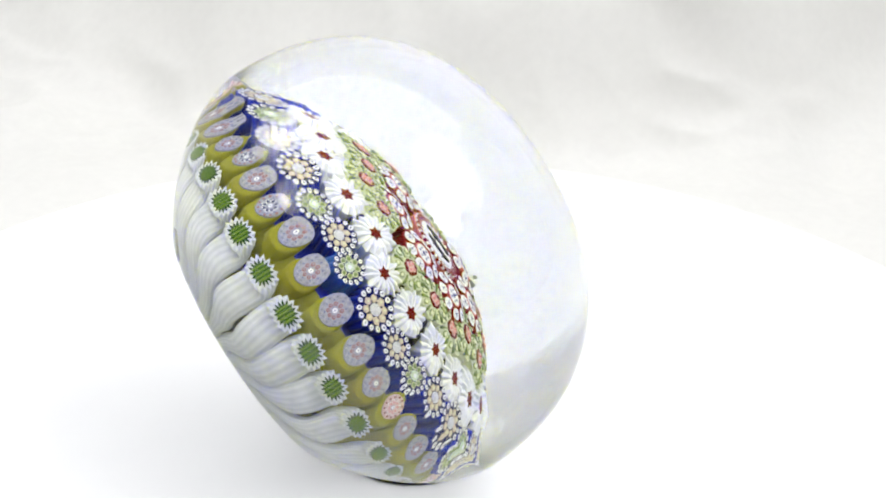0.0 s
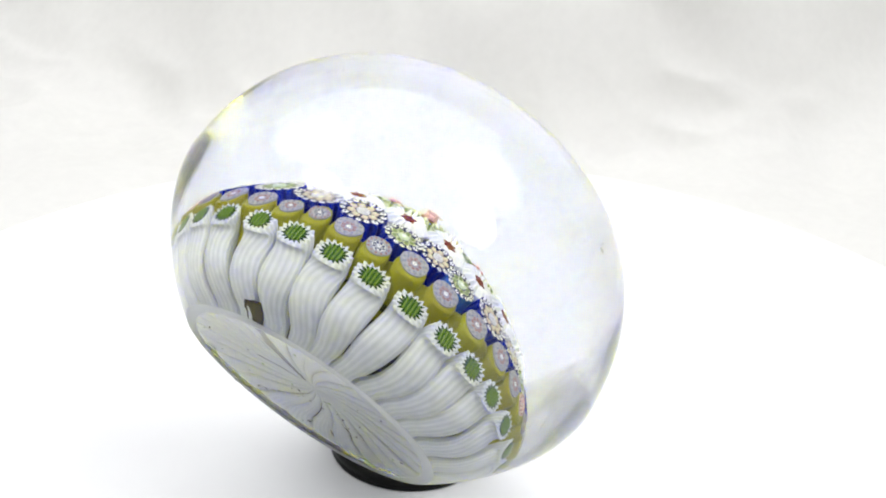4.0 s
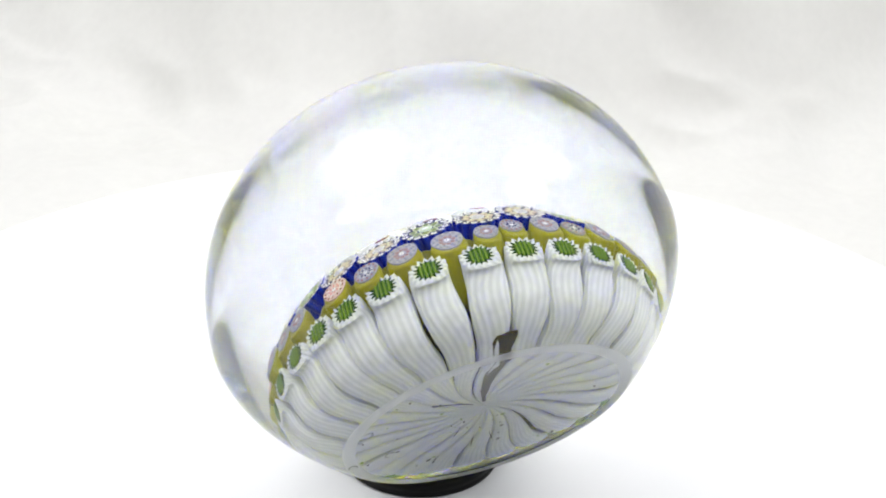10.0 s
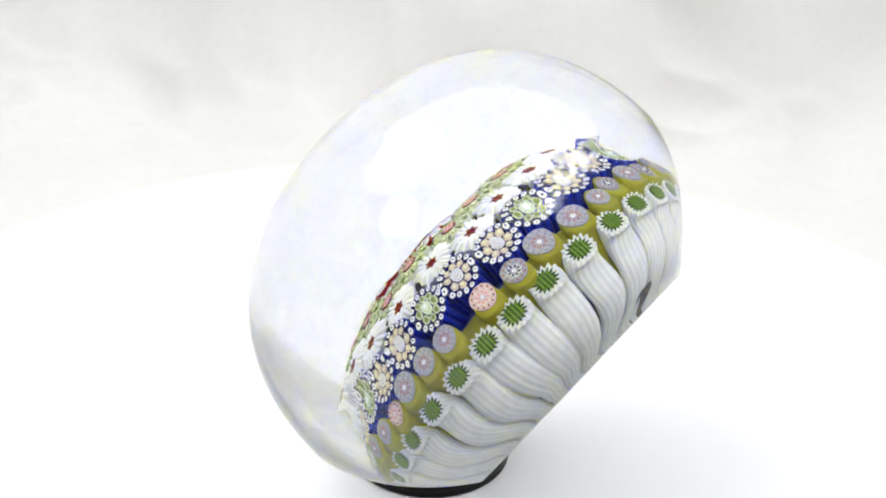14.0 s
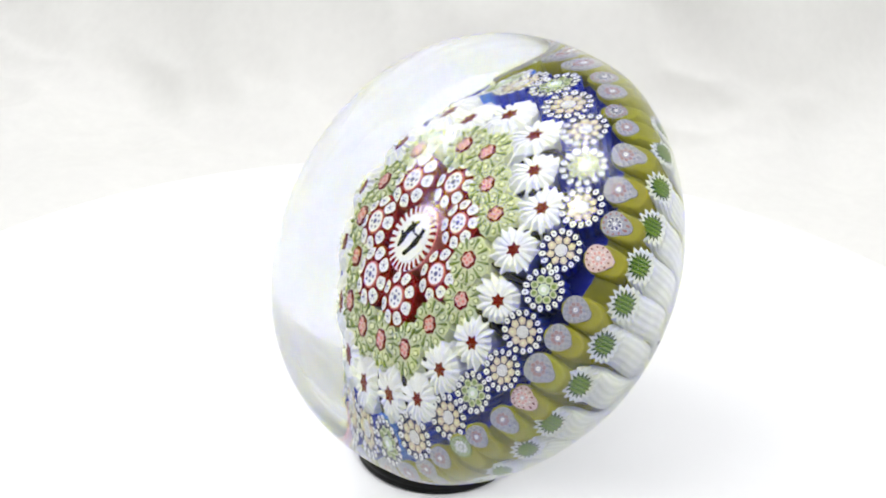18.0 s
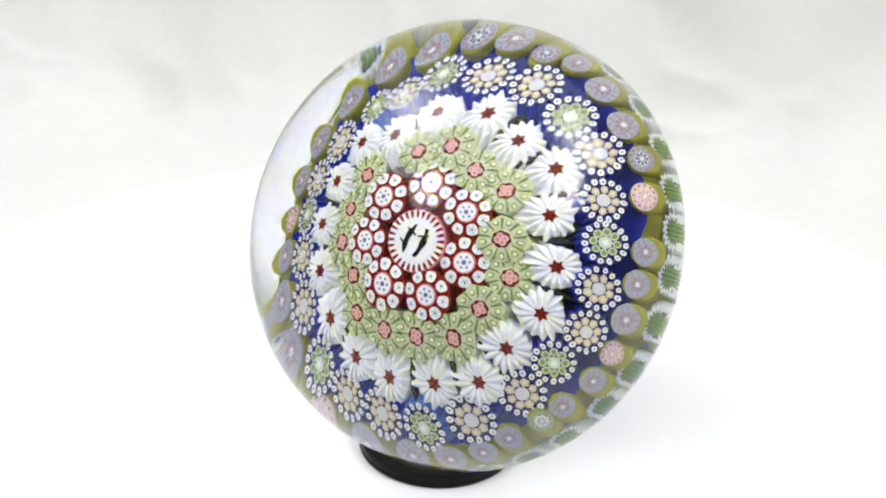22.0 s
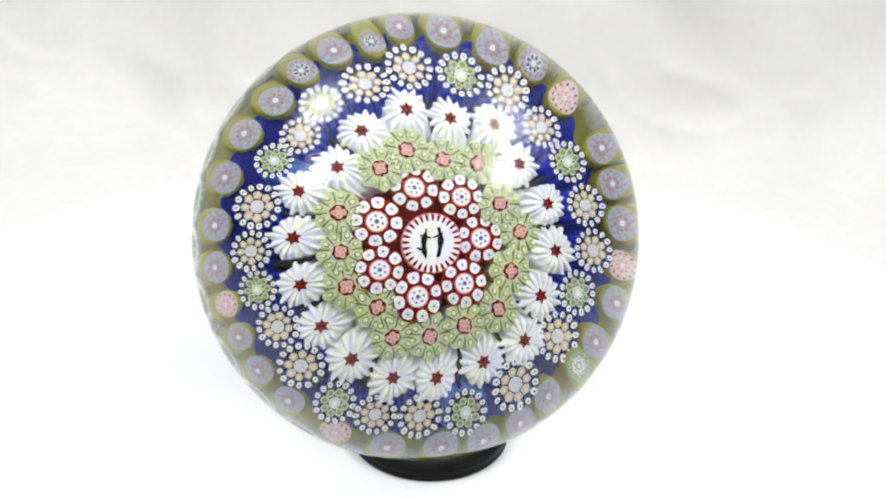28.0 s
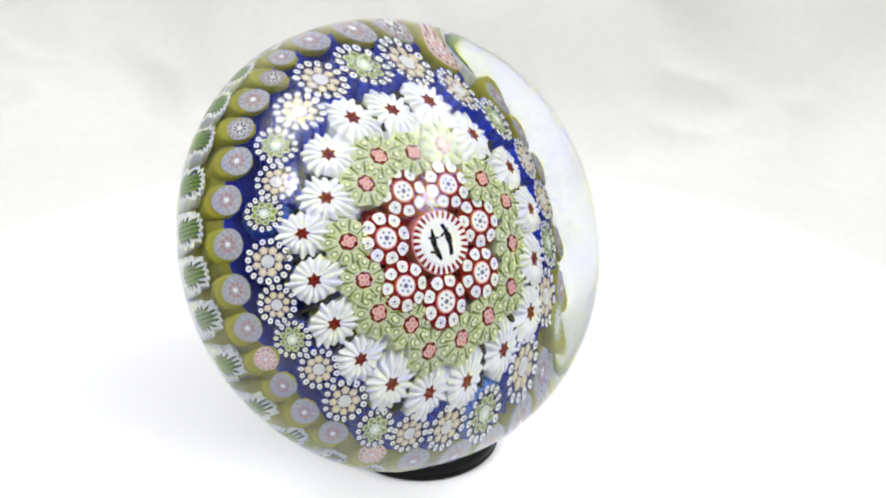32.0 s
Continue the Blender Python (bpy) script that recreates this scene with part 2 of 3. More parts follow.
WEIGHT = tagged(new("paperweight"), "clear domed glass paperweight with flower canes tilted on a ring", "paperweight")


def shell():
    """The clear glass: a swelling dome, sides drawn in below, and a hollowed foot with a ground rim."""
    pts, mats = [], []
    full = BASE_Z / (1 - (FOOT / RIM) ** 1.70) ** (1 / 1.70)
    for i in range(7):
        r = 1.0 + 21.2 * i / 6
        pts.append((r, 1.1 * (1 - (r / 22.2) ** 2)))
    pts += [(22.4, -0.03), (22.9, 0.0), (23.9, 0.0), (24.3, 0.12)]
    rough = len(pts) - 1
    for i in range(1, 36):
        z = BASE_Z * (1 - i / 36) ** 1.15
        pts.append((RIM * (1 - (z / full) ** 1.70) ** (1 / 1.70), BASE_Z - z))
    pts.append((RIM, BASE_Z))
    n = 2.23
    for i in range(1, 44):
        a = math.pi / 2 * (i / 44) ** 1.15
        pts.append((RIM * math.cos(a) ** (2 / n), BASE_Z + DOME * math.sin(a) ** (2 / n)))
    for k in range(len(pts) - 1):
        mats.append(FROST if 6 <= k <= rough - 1 else CLEAR)
    s = Solid()
    lathe(s, [(r * MM, z * MM) for r, z in pts], 160, mats, close_top=(BASE_Z + DOME) * MM, close_low=1.1 * MM)
    ob = part("glass_body", s.mesh("glass_body", True), WEIGHT, label="clear colourless domed glass with a ground foot rim")
    ob.visible_shadow = False
    return ob


shell()

# the cushion's outline: radius and height of the cane ends
CUSHION = ((0, 8.5), (6.3, 8.2), (9.5, 7.7), (12, 7.05), (15, 5.9), (18, 4.2), (22, 1.0), (24, -1.2), (26, -3.4), (27.2, -7.4))


def height(r):
    return float(np.interp(r, [c[0] for c in CUSHION], [c[1] for c in CUSHION])) + BASE_Z


JIT = random.Random(11)


def uneven(x, y, z, k=0.06):
    """A size with the small unevenness of hand-made canes."""
    return (x * JIT.uniform(1 - k, 1 + k), y * JIT.uniform(1 - k, 1 + k), z)


def seat(angle, r, up=None, lift=0.0, spin=0.0, scale=(1, 1, 1), z=None):
    """The pose of a cane end on the cushion: local z out of it, local x away from the middle. up: how far its face leans outward, degrees."""
    if up is None:
        up = math.degrees(math.atan2(height(r - 1.2) - height(r + 1.2), 2.4))
    m = Matrix.Rotation(radians(angle), 4, "Z") @ Matrix.Translation((r * MM, 0, ((height(r) if z is None else z + BASE_Z) + lift) * MM)) @ Matrix.Rotation(radians(up), 4, "Y")
    return m @ Matrix.Rotation(radians(spin), 4, "Z") @ Matrix.Diagonal((*[k * MM for k in scale], 1))


# the coloured glass between the canes, ribbed where their stems run down into it
s = Solid()
core = [(1.0, 10.2), (7.0, 10.3), (12.0, 10.6), (18.0, 11.2), (21.5, 12.6), (24.6, 14.2), (25.3, 15.4), (25.9, 16.8), (26.2, 17.8), (25.8, 18.7), (24.6, 19.8), (22.9, 19.9), (20.0, 21.2), (17.0, 23.2), (12.5, 25.9), (9.0, 28.0), (6.0, 29.2), (0.6, 29.8)]
ribs = [0] * 6 + [0.008, 0.012, 0.016, 0.022, 0.026, 0.022, 0.015, 0.01, 0, 0, 0, 0]
rings = []
for (r, z), k in zip(core, ribs):
    pts = []
    for i in range(240):
        a = math.pi * i / 120
        # the outer part stands closer to the axis on one side
        q = (r - (1.4 * max(0.0, -math.cos(a)) ** 1.5 if r > 24.9 else 0)) * (1 + k * math.cos(math.pi * i / 4)) * MM
        pts.append((q * math.cos(a), q * math.sin(a), z * MM))
    rings.append(s.loop(pts))
for i, m in enumerate([CORE] * 5 + [STEM] * 5 + [DEPTH] * 3 + [DEEP, DEEP, RUBY, RUBY]):
    s.band(rings[i], rings[i + 1], m)
s.cap(rings[0], CORE, (0, 0, 10.2 * MM), flip=True)
s.cap(rings[-1], BRICK, (0, 0, 29.8 * MM))
part("cushion_core", s.mesh("cushion_core", True), WEIGHT, label="coloured glass filling between the canes")


def rod_mesh(name, rim, face, pip, n=10, depth=0.5, ring=0.78, pip_r=0.34):
    """A little rod end of radius 1: rim, pale face, pip."""
    s = Solid()
    s.rod(circle(1, n), 0.0, -depth, rim)
    s.rod(circle(ring, n), 0.06, -0.05, face, crown=0.03)
    if pip:
        s.rod(circle(pip_r, 8), 0.14, 0.02, pip, crown=0.02)
    return s.mesh(name)


# -- middle cane: white with two black shapes and a red cogged rim
s = Solid()
s.rod(cog(1.0, 0.80, 28, flat=0.42), 0.0, -1.6, WHITE, shrink=0.85, face=WHITE)
s.rod(circle(1.04, 28), -0.10, -1.6, ROSE, shrink=0.9)
mid_white = s.mesh("middle_cane")
s = Solid()
for i in range(28):
    a = 2 * math.pi * (i + 0.5) / 28
    c, q = math.cos(a), math.sin(a)
    o = [(0.80 * c - 0.034 * q, 0.80 * q + 0.034 * c), (0.745 * c, 0.745 * q), (0.80 * c + 0.034 * q, 0.80 * q - 0.034 * c), (0.97 * c + 0.055 * q, 0.97 * q - 0.055 * c), (0.97 * c - 0.055 * q, 0.97 * q + 0.055 * c)]
    s.rod(o, 0.03, -1.4, RUBY, face=RUBY, shrink=0.9)
mid_teeth = s.mesh("cogged_rim")
s = Solid()
s.rod(circle(0.70, 32), 0.05, 0.0, WHITE, crown=0.05)
mid_disc = s.mesh("white_disc")


def mark_shape(sign):
    """A plain bent black mark with a short bar across it."""
    s = Solid()

    def bow(u):
        return sign * (0.20 + 0.09 * math.cos(u * 3.0)) + 0.10 * u

    def strip(left, right, top):
        pts = right + left[::-1]
        n = len(left)
        a = s.loop([(x, y, 0.06) for x, y in pts])
        b = s.loop([(x, y, top) for x, y in pts])
        s.band(a, b, INK)
        for i in range(n - 1):
            s.face((b[i], b[i + 1], b[2 * n - 2 - i], b[2 * n - 1 - i]), INK)

    us = [-0.5 + i / 10 for i in range(11)]
    half = [0.035 + 0.06 * math.cos(u * 2.6) ** 2 + 0.02 * math.sin(u * 13 + sign) for u in us]
    strip([(bow(u) - h, u) for u, h in zip(us, half)], [(bow(u) + h, u) for u, h in zip(us, half)], 0.135)
    strip([(sign * 0.04, 0.20), (sign * 0.40, 0.32)][::sign], [(sign * 0.04, 0.13), (sign * 0.40, 0.27)][::sign], 0.13)
    if sign < 0:
        strip([(sign * 0.30, -0.20), (sign * 0.52, -0.10)][::sign], [(sign * 0.30, -0.27), (sign * 0.52, -0.16)][::sign], 0.13)
    return s.mesh("black_mark")


MIDDLE = (2.05, -20)
mid = part("middle_cane", mid_white, WEIGHT, seat(MIDDLE[1], MIDDLE[0], up=2, z=8.2, spin=109, scale=(4.2, 4.2, 2.2)), "white cane with two black marks and a red cogged rim")
part("cogged_rim", mid_teeth, mid)
part("white_disc", mid_disc, mid)
part("black_mark", mark_shape(-1), mid)
part("black_mark", mark_shape(1), mid)


# -- red canes with white rods
s = Solid()
s.rod(lobes(1.0, 0.10, 8), -0.20, -1.9, RUBY, crown=0.25, shrink=0.75, face=RUBY)
red_body = s.mesh("red_cane")
s = Solid()
s.rod(wedge(1.0), 0.0, -0.5, RUBY)
s.rod(wedge(0.90), 0.06, -0.05, WHITE, crown=0.03)
for i in range(5):
    a = i * math.pi * 0.4
    s.rod(circle(0.11, 5), 0.12, 0.03, LILAC, at=(0.45 * math.cos(a), 0.45 * math.sin(a)))
s.rod(circle(0.20, 7), 0.14, 0.05, VIOLET)
red_rod = s.mesh("white_rod")
s = Solid()
s.rod(circle(1, 14), 0.0, -0.5, ROSE)
s.rod(circle(0.88, 14), 0.06, -0.05, WHITE, crown=0.03)
for i in range(6):
    a = i * math.pi / 3
    s.rod(circle(0.12, 6), 0.12, 0.03, VIOLET, at=(0.52 * math.cos(a), 0.52 * math.sin(a)))
s.rod(circle(0.22, 8), 0.15, 0.05, VIOLET)
red_heart = s.mesh("centre_rod")
for a, r, z in zip((-161, 134, 73, 23, -20, -60, -104), (6.6, 6.2, 7.0, 8.8, 9.7, 9.5, 8.2), (7.9, 8.1, 7.6, 8.0, 7.8, 7.8, 8.0)):
    c = part("red_cane", red_body, WEIGHT, seat(a, r, z=z, lift=-0.15, spin=a * 3, scale=uneven(3.62, 3.62, 1.9, 0.04)), "ruby red cane with white rod ends")
    part("centre_rod", red_heart, c, pose(0, 0, 0.06) @ Matrix.Diagonal((0.42, 0.42, 0.4, 1)))
    for i in range(8):
        b = 2 * math.pi * i / 8
        part("white_rod", red_rod, c, pose(0.71 * math.cos(b), 0.71 * math.sin(b), -0.03) @ Matrix.Rotation(b + JIT.uniform(-0.15, 0.15), 4, "Z") @ Matrix.Rotation(radians(26), 4, "Y") @ Matrix.Diagonal((0.25 * JIT.uniform(0.9, 1.06), 0.278 * JIT.uniform(0.88, 1.04), 0.4, 1)))

# -- pale green canes with a pink flower
s = Solid()
s.rod([(x * (0.96 if i % 2 else 1.0), y * (0.96 if i % 2 else 1.0)) for i, (x, y) in enumerate(lobes(1.0, 0.16, 7))], -0.14, -2.4, LEAF, crown=0.23, shrink=1.06, shift=(0.25, 0))
s.rod(lobes(0.36, 0.14, 7), 0.075, -0.1, BRICK, crown=0.01)
for i in range(9):
    a = 2 * math.pi * (i + 0.5) / 9
    c, q = math.cos(a), math.sin(a)
    s.rod([(0.42 * c - 0.02 * q, 0.42 * q + 0.02 * c), (0.42 * c + 0.02 * q, 0.42 * q - 0.02 * c), (0.88 * c + 0.04 * q, 0.88 * q - 0.04 * c), (0.88 * c - 0.04 * q, 0.88 * q + 0.04 * c)], 0.02, -0.25, FOREST)
leaf_body = s.mesh("green_cane")
leaf_rod = rod_mesh("green_rod", LEAF, FOREST, LIME, 10, ring=0.60, pip_r=0.42)
petal = rod_mesh("petal", PINK, PINK, ROSE, 8, ring=0.8, pip_r=0.4)
for a, r, z in zip((-169, 165, 139, 105, 83, 57, 35, 13, -7, -26, -42, -63, -83, -107, -146), (11.8, 10.2, 11.7, 10.6, 12.9, 12.7, 14.4, 13.9, 14.5, 15.4, 13.0, 14.0, 13.0, 13.1, 11.3),
                          (7.2, 7.4, 6.9, 7.4, 6.3, 6.7, 6.2, 6.4, 6.1, 5.6, 6.6, 6.2, 6.7, 6.7, 7.4)):
    c = part("green_cane", leaf_body, WEIGHT, seat(a, r, z=z, lift=-0.2, spin=9 * math.sin(a * 5), scale=uneven(3.45, 3.3, 1.9, 0.07)), "pale green cane with a pink flower")
    for i in range(9):
        b = 2 * math.pi * i / 9
        part("green_rod", leaf_rod, c, pose(0.70 * JIT.uniform(0.93, 1.05) * math.cos(b), 0.70 * JIT.uniform(0.93, 1.05) * math.sin(b), -0.03) @ Matrix.Rotation(b + JIT.uniform(-0.25, 0.25), 4, "Z") @ Matrix.Rotation(radians(22), 4, "Y") @ Matrix.Diagonal((0.25 * JIT.uniform(0.85, 1.12), 0.19 * JIT.uniform(0.85, 1.1), 0.5, 1)))
    for i in range(4):
        b = math.pi * i / 2 + 0.4
        part("petal", petal, c, pose(0.15 * JIT.uniform(0.85, 1.15) * math.cos(b), 0.15 * JIT.uniform(0.85, 1.15) * math.sin(b), 0.09) @ Matrix.Diagonal((0.14 * JIT.uniform(0.85, 1.15), 0.14 * JIT.uniform(0.85, 1.15), 0.4, 1)))

# -- white cogged canes with a dark red star


def pleated(seed):
    """A cane end folded into uneven pointed pleats, ridge and furrow, that run down its side."""
    rnd = random.Random(seed)
    teeth = 16
    reach = [rnd.uniform(0.84, 1.10) for i in range(teeth)]
    skew = [rnd.uniform(-0.24, 0.24) for i in range(teeth)]
    s = Solid()
    rings = []
    # ridge radius and height, furrow radius and height, sideways shift
    for ridge, up, furrow, low, shift in ((0.95, -3.4, 0.86, -3.4, -0.7), (1.05, -0.8, 0.93, -0.8, -0.15), (1.05, -0.10, 0.85, -0.26, 0.0), (0.70, 0.15, 0.58, 0.01, 0.0), (0.30, 0.09, 0.30, 0.07, 0.0)):
        pts = []
        for i in range(teeth):
            k = reach[i] if ridge > 0.9 else 1.0
            wide = 0.09 if ridge > 0.9 else 0.17
            for turn, r, z in ((-0.5, furrow, low), (-wide, ridge * k, up), (wide, ridge * k, up)):
                a = 2 * math.pi * (i + turn + (skew[i] if turn > -0.5 else 0)) / teeth
                # the side towards the middle is drawn out
                long = 1.32 if ridge > 0.9 and up < -0.5 and math.cos(a) < 0 else 1.0
                pts.append((r * math.cos(a) * long + shift, r * math.sin(a), z))
        rings.append(s.loop(pts))
    n = teeth * 3
    for low, high in zip(rings, rings[1:]):
        for i in range(n):
            # one slope of every pleat is painted greyer, as furrow shade
            s.face((low[i], low[(i + 1) % n], high[(i + 1) % n], high[i]), WHITE if i % 3 == 1 else PLEAT_SHADE if i % 3 == 2 else WHITE)
    s.cap(rings[-1], WHITE, (0, 0, 0.07))
    return s.mesh("white_cane")


star_bodies = [pleated(i) for i in range(5)]
s = Solid()
s.rod(cog(0.33, 0.19, 6), 0.13, -0.1, BRICK, crown=-0.02)
star_heart = s.mesh("star")
STARS = (162, 141, 120, 97, 76, 55, 37, 18, -2, -19, -37, -55, -74, -94, -114, -131, -153, -177)
STAR_R = (16.0, 17.7, 16.0, 17.4, 18.1, 17.9, 19.6, 18.9, 19.3, 19.6, 19.4, 18.8, 18.4, 18.1, 18.1, 15.3, 16.4, 16.9)
STAR_Z = (5.0, 4.2, 5.2, 4.4, 4.1, 4.2, 3.1, 3.4, 3.1, 2.7, 2.8, 3.3, 3.8, 4.1, 4.2, 5.6, 5.1, 4.8)
for n, (a, r, z) in enumerate(zip(STARS, STAR_R, STAR_Z)):
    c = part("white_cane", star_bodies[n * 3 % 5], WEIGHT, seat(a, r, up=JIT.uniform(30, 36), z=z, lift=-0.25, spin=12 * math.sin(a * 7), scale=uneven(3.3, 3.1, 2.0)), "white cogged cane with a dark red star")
    part("star", star_heart, c)
# dark strips between neighbouring white canes, standing in for the shade of deep gaps
for i, (a, r) in enumerate(zip(STARS, STAR_R)):
    b, q = STARS[(i + 1) % 18], STAR_R[(i + 1) % 18]
    gap = (a - b) % 360
    if gap < 17.5 or i % 6 == 4:
        continue
    s = Solid()
    lean = radians(JIT.uniform(-6, 6))
    rows = []
    for k in range(7):
        u = k / 6
        x = (r + q) / 2 - 3.2 + 4.9 * u
        half = 0.34 * math.sin(math.pi * (0.12 + 0.8 * u)) + 0.04
        y = math.sin(lean) * (x - 18) + 0.15 * math.sin(u * 5 + i)
        top = (height(x) + (STAR_Z[i] + STAR_Z[(i + 1) % 18]) / 2 - height((r + q) / 2) + BASE_Z - 0.6) * MM
        rows.append(s.loop([(x * MM, (y - half) * MM, top - 0.003), (x * MM, (y - half) * MM, top), (x * MM, (y + half) * MM, top), (x * MM, (y + half) * MM, top - 0.003)]))
    for low, high in zip(rows, rows[1:]):
        s.band(low, high, CORE)
    s.cap(rows[0], CORE, flip=True)
    s.cap(rows[-1], CORE)
    part("dark_cleft", s.mesh("dark_cleft"), WEIGHT, Matrix.Rotation(radians(a - gap / 2), 4, "Z"), "dark strip standing in for the shade between two white canes")

# -- blue canes with white dots, in three kinds of heart


def blue_body(name, mat, face, spread):
    s = Solid()
    outline = lobes(1.0, 0.10, 15)
    a = s.loop([(x * spread - 0.35, y * spread, -2.4) for x, y in outline])
    b = s.loop([(x, y, 0.0) for x, y in outline])
    for i in range(60):
        s.face((a[i], a[(i + 1) % 60], b[(i + 1) % 60], b[i]), ROYAL if i % 4 in (0, 3) and mat == COBALT else mat)
    s.cap(b, face, (0, 0, 0.02))
    return s.mesh(name)


blue_plain, blue_sky = blue_body("blue_cane", COBALT, NAVY, 0.95), blue_body("bright_blue_cane", SKY, NAVY, 1.3)
dot = rod_mesh("white_dot", WHITE, WHITE, NAVY, 8, ring=0.92, pip_r=0.30)
s = Solid()
s.rod(lobes(1, 0.20, 5, 4), 0.0, -0.3, SAND, crown=0.12)
s.rod(circle(0.3, 6), 0.16, 0.0, LIME)
sand_petal = s.mesh("sand_floret")
green_petal = rod_mesh("green_floret", LEAF, FOREST, None, 10, ring=0.60)
s = Solid()
for i, m in enumerate((WHITE, PEWTER, WHITE, PEWTER, WHITE, PEWTER, WHITE)):
    s.rod(circle(1 - i * 0.14, 16), 0.05 * i, -0.2, m)
target = s.mesh("ringed_heart")
s = Solid()
for i, m in enumerate((MINT, LEAF, MINT, WHITE)):
    s.rod(circle(1 - i * 0.2, 14), 0.05 * i, -0.2, m)
mint_heart = s.mesh("mint_heart")
BLUES = (177, 159, 142, 125, 110, 94, 79, 64, 48, 27, 9, -6, -20, -33, -49, -64, -78, -91, -106, -123, -135, -149, -166)
BLUE_R = (21.9, 21.7, 22.4, 21.7, 22.0, 22.4, 23.0, 22.1, 22.3, 22.8, 23.3, 23.1, 23.5, 23.9, 23.0, 22.3, 22.5, 22.4, 21.9, 21.6, 20.7, 21.5, 21.1)
BLUE_Z = (1.1, 1.3, 0.8, 1.5, 1.5, 1.2, 0.5, 0.9, 0.4, 0.0, -0.6, -0.5, -1.0, -1.4, -0.3, 0.3, 0.0, 0.4, 0.9, 1.1, 2.1, 1.4, 1.8)
KINDS = "bgbbgbbgbbsbbgbbgbbsbgb"
for i, ((a, r, z), kind) in enumerate(zip(zip(BLUES, BLUE_R, BLUE_Z), KINDS)):
    # each as wide as its neighbours leave room for
    near = [math.dist((r * math.cos(radians(a)), r * math.sin(radians(a))), (q * math.cos(radians(b)), q * math.sin(radians(b)))) for b, q in ((BLUES[i - 1], BLUE_R[i - 1]), (BLUES[(i + 1) % len(BLUES)], BLUE_R[(i + 1) % len(BLUES)]))]
    size = max(2.7, min(3.5, sum(near) / 4 * 1.02, min(near) * 0.54)) * (0.95 if kind == "s" else 1.0)
    c = part("blue_cane", blue_sky if kind == "s" else blue_plain, WEIGHT, seat(a, r, up=JIT.uniform(40, 46), z=z, lift=-0.1, spin=11 * math.sin(a * 3), scale=uneven(size * 1.03, size, 2.0, 0.04)),
             {"b": "cobalt blue cane with white dots and sand florets", "g": "cobalt blue cane with white dots and a green heart", "s": "bright blue cane with a green heart"}[kind])
    for i in range(15):
        b = 2 * math.pi * i / 15
        part("white_dot", dot, c, pose(0.83 * JIT.uniform(0.97, 1.03) * math.cos(b), 0.83 * JIT.uniform(0.97, 1.03) * math.sin(b), 0.015) @ Matrix.Rotation(b + JIT.uniform(-0.3, 0.3), 4, "Z") @ Matrix.Diagonal((0.15 * JIT.uniform(0.82, 1.12), 0.124 * JIT.uniform(0.85, 1.12), 0.18, 1)))
    for i in range(8):
        b = 2 * math.pi * i / 8
        part("sand_floret" if kind == "b" else "green_floret", sand_petal if kind == "b" else green_petal, c,
             pose(0.475 * math.cos(b), 0.475 * math.sin(b), 0.02) @ Matrix.Rotation(b + JIT.uniform(-0.5, 0.5), 4, "Z") @ Matrix.Diagonal((0.19 * JIT.uniform(0.90, 1.10), 0.18 * JIT.uniform(0.88, 1.12), 0.4, 1)))
    part("ringed_heart" if kind == "b" else "mint_heart", target if kind == "b" else mint_heart, c, pose(0, 0, 0.07) @ Matrix.Diagonal((0.27, 0.27, 0.3, 1)))

# -- yellow-green canes with lilac ends


def along(rows, steps):
    """Smooth rows between the given ones (Catmull-Rom)."""
    a = np.array(rows, float)
    out = []
    for i in range(len(a) - 1):
        p0, p1, p2, p3 = a[max(i - 1, 0)], a[i], a[i + 1], a[min(i + 2, len(a) - 1)]
        for k in range(steps):
            t = k / steps
            out.append(0.5 * (2 * p1 + (p2 - p0) * t + (2 * p0 - 5 * p1 + 4 * p2 - p3) * t * t + (3 * p1 - p0 - 3 * p2 + p3) * t ** 3))
    return out + [a[-1]]


def bent_stem(name, path, mat, ribs, deep, face):
    """A stem that bends down from a cane's end; path: radius, height, half width, half thickness, and lean from upright towards outward."""
    s = Solid()
    rings = []
    n = ribs * 3
    for r, z, w, h, lean in along(path, 3):
        out = Vector((math.cos(radians(lean)), 0, -math.sin(radians(lean))))
        pts = []
        for i in range(n):
            a = 2 * math.pi * i / n
            k = 1 - deep * (0.5 - 0.5 * math.cos(a * ribs))
            pts.append((Vector((r, 0, z + BASE_Z)) + out * (math.cos(a) * h * k) + Vector((0, 1, 0)) * (math.sin(a) * w * k)) * MM)
        rings.append(s.loop(pts))
    for low, high in zip(rings[1:], rings):
        s.band(low, high, mat)
    s.cap(rings[0], face)
    return s.mesh(name, True)


LIL_Z, LIL_R, LIL_UP = -3.2, 26.3, 56
lilac_stem = bent_stem("lilac_cane", ((LIL_R - 0.05, LIL_Z - 0.08, 2.2, 2.3, LIL_UP), (26.2, -4.1, 2.5, 2.75, 40), (25.9, -5.7, 2.5, 2.3, 18), (24.9, -7.6, 2.25, 1.75, 10), (24.0, -10.0, 2.3, 1.5, 5), (23.0, -12.0, 2.0, 1.3, 5)), CITRON, 12, 0.05, CITRON)


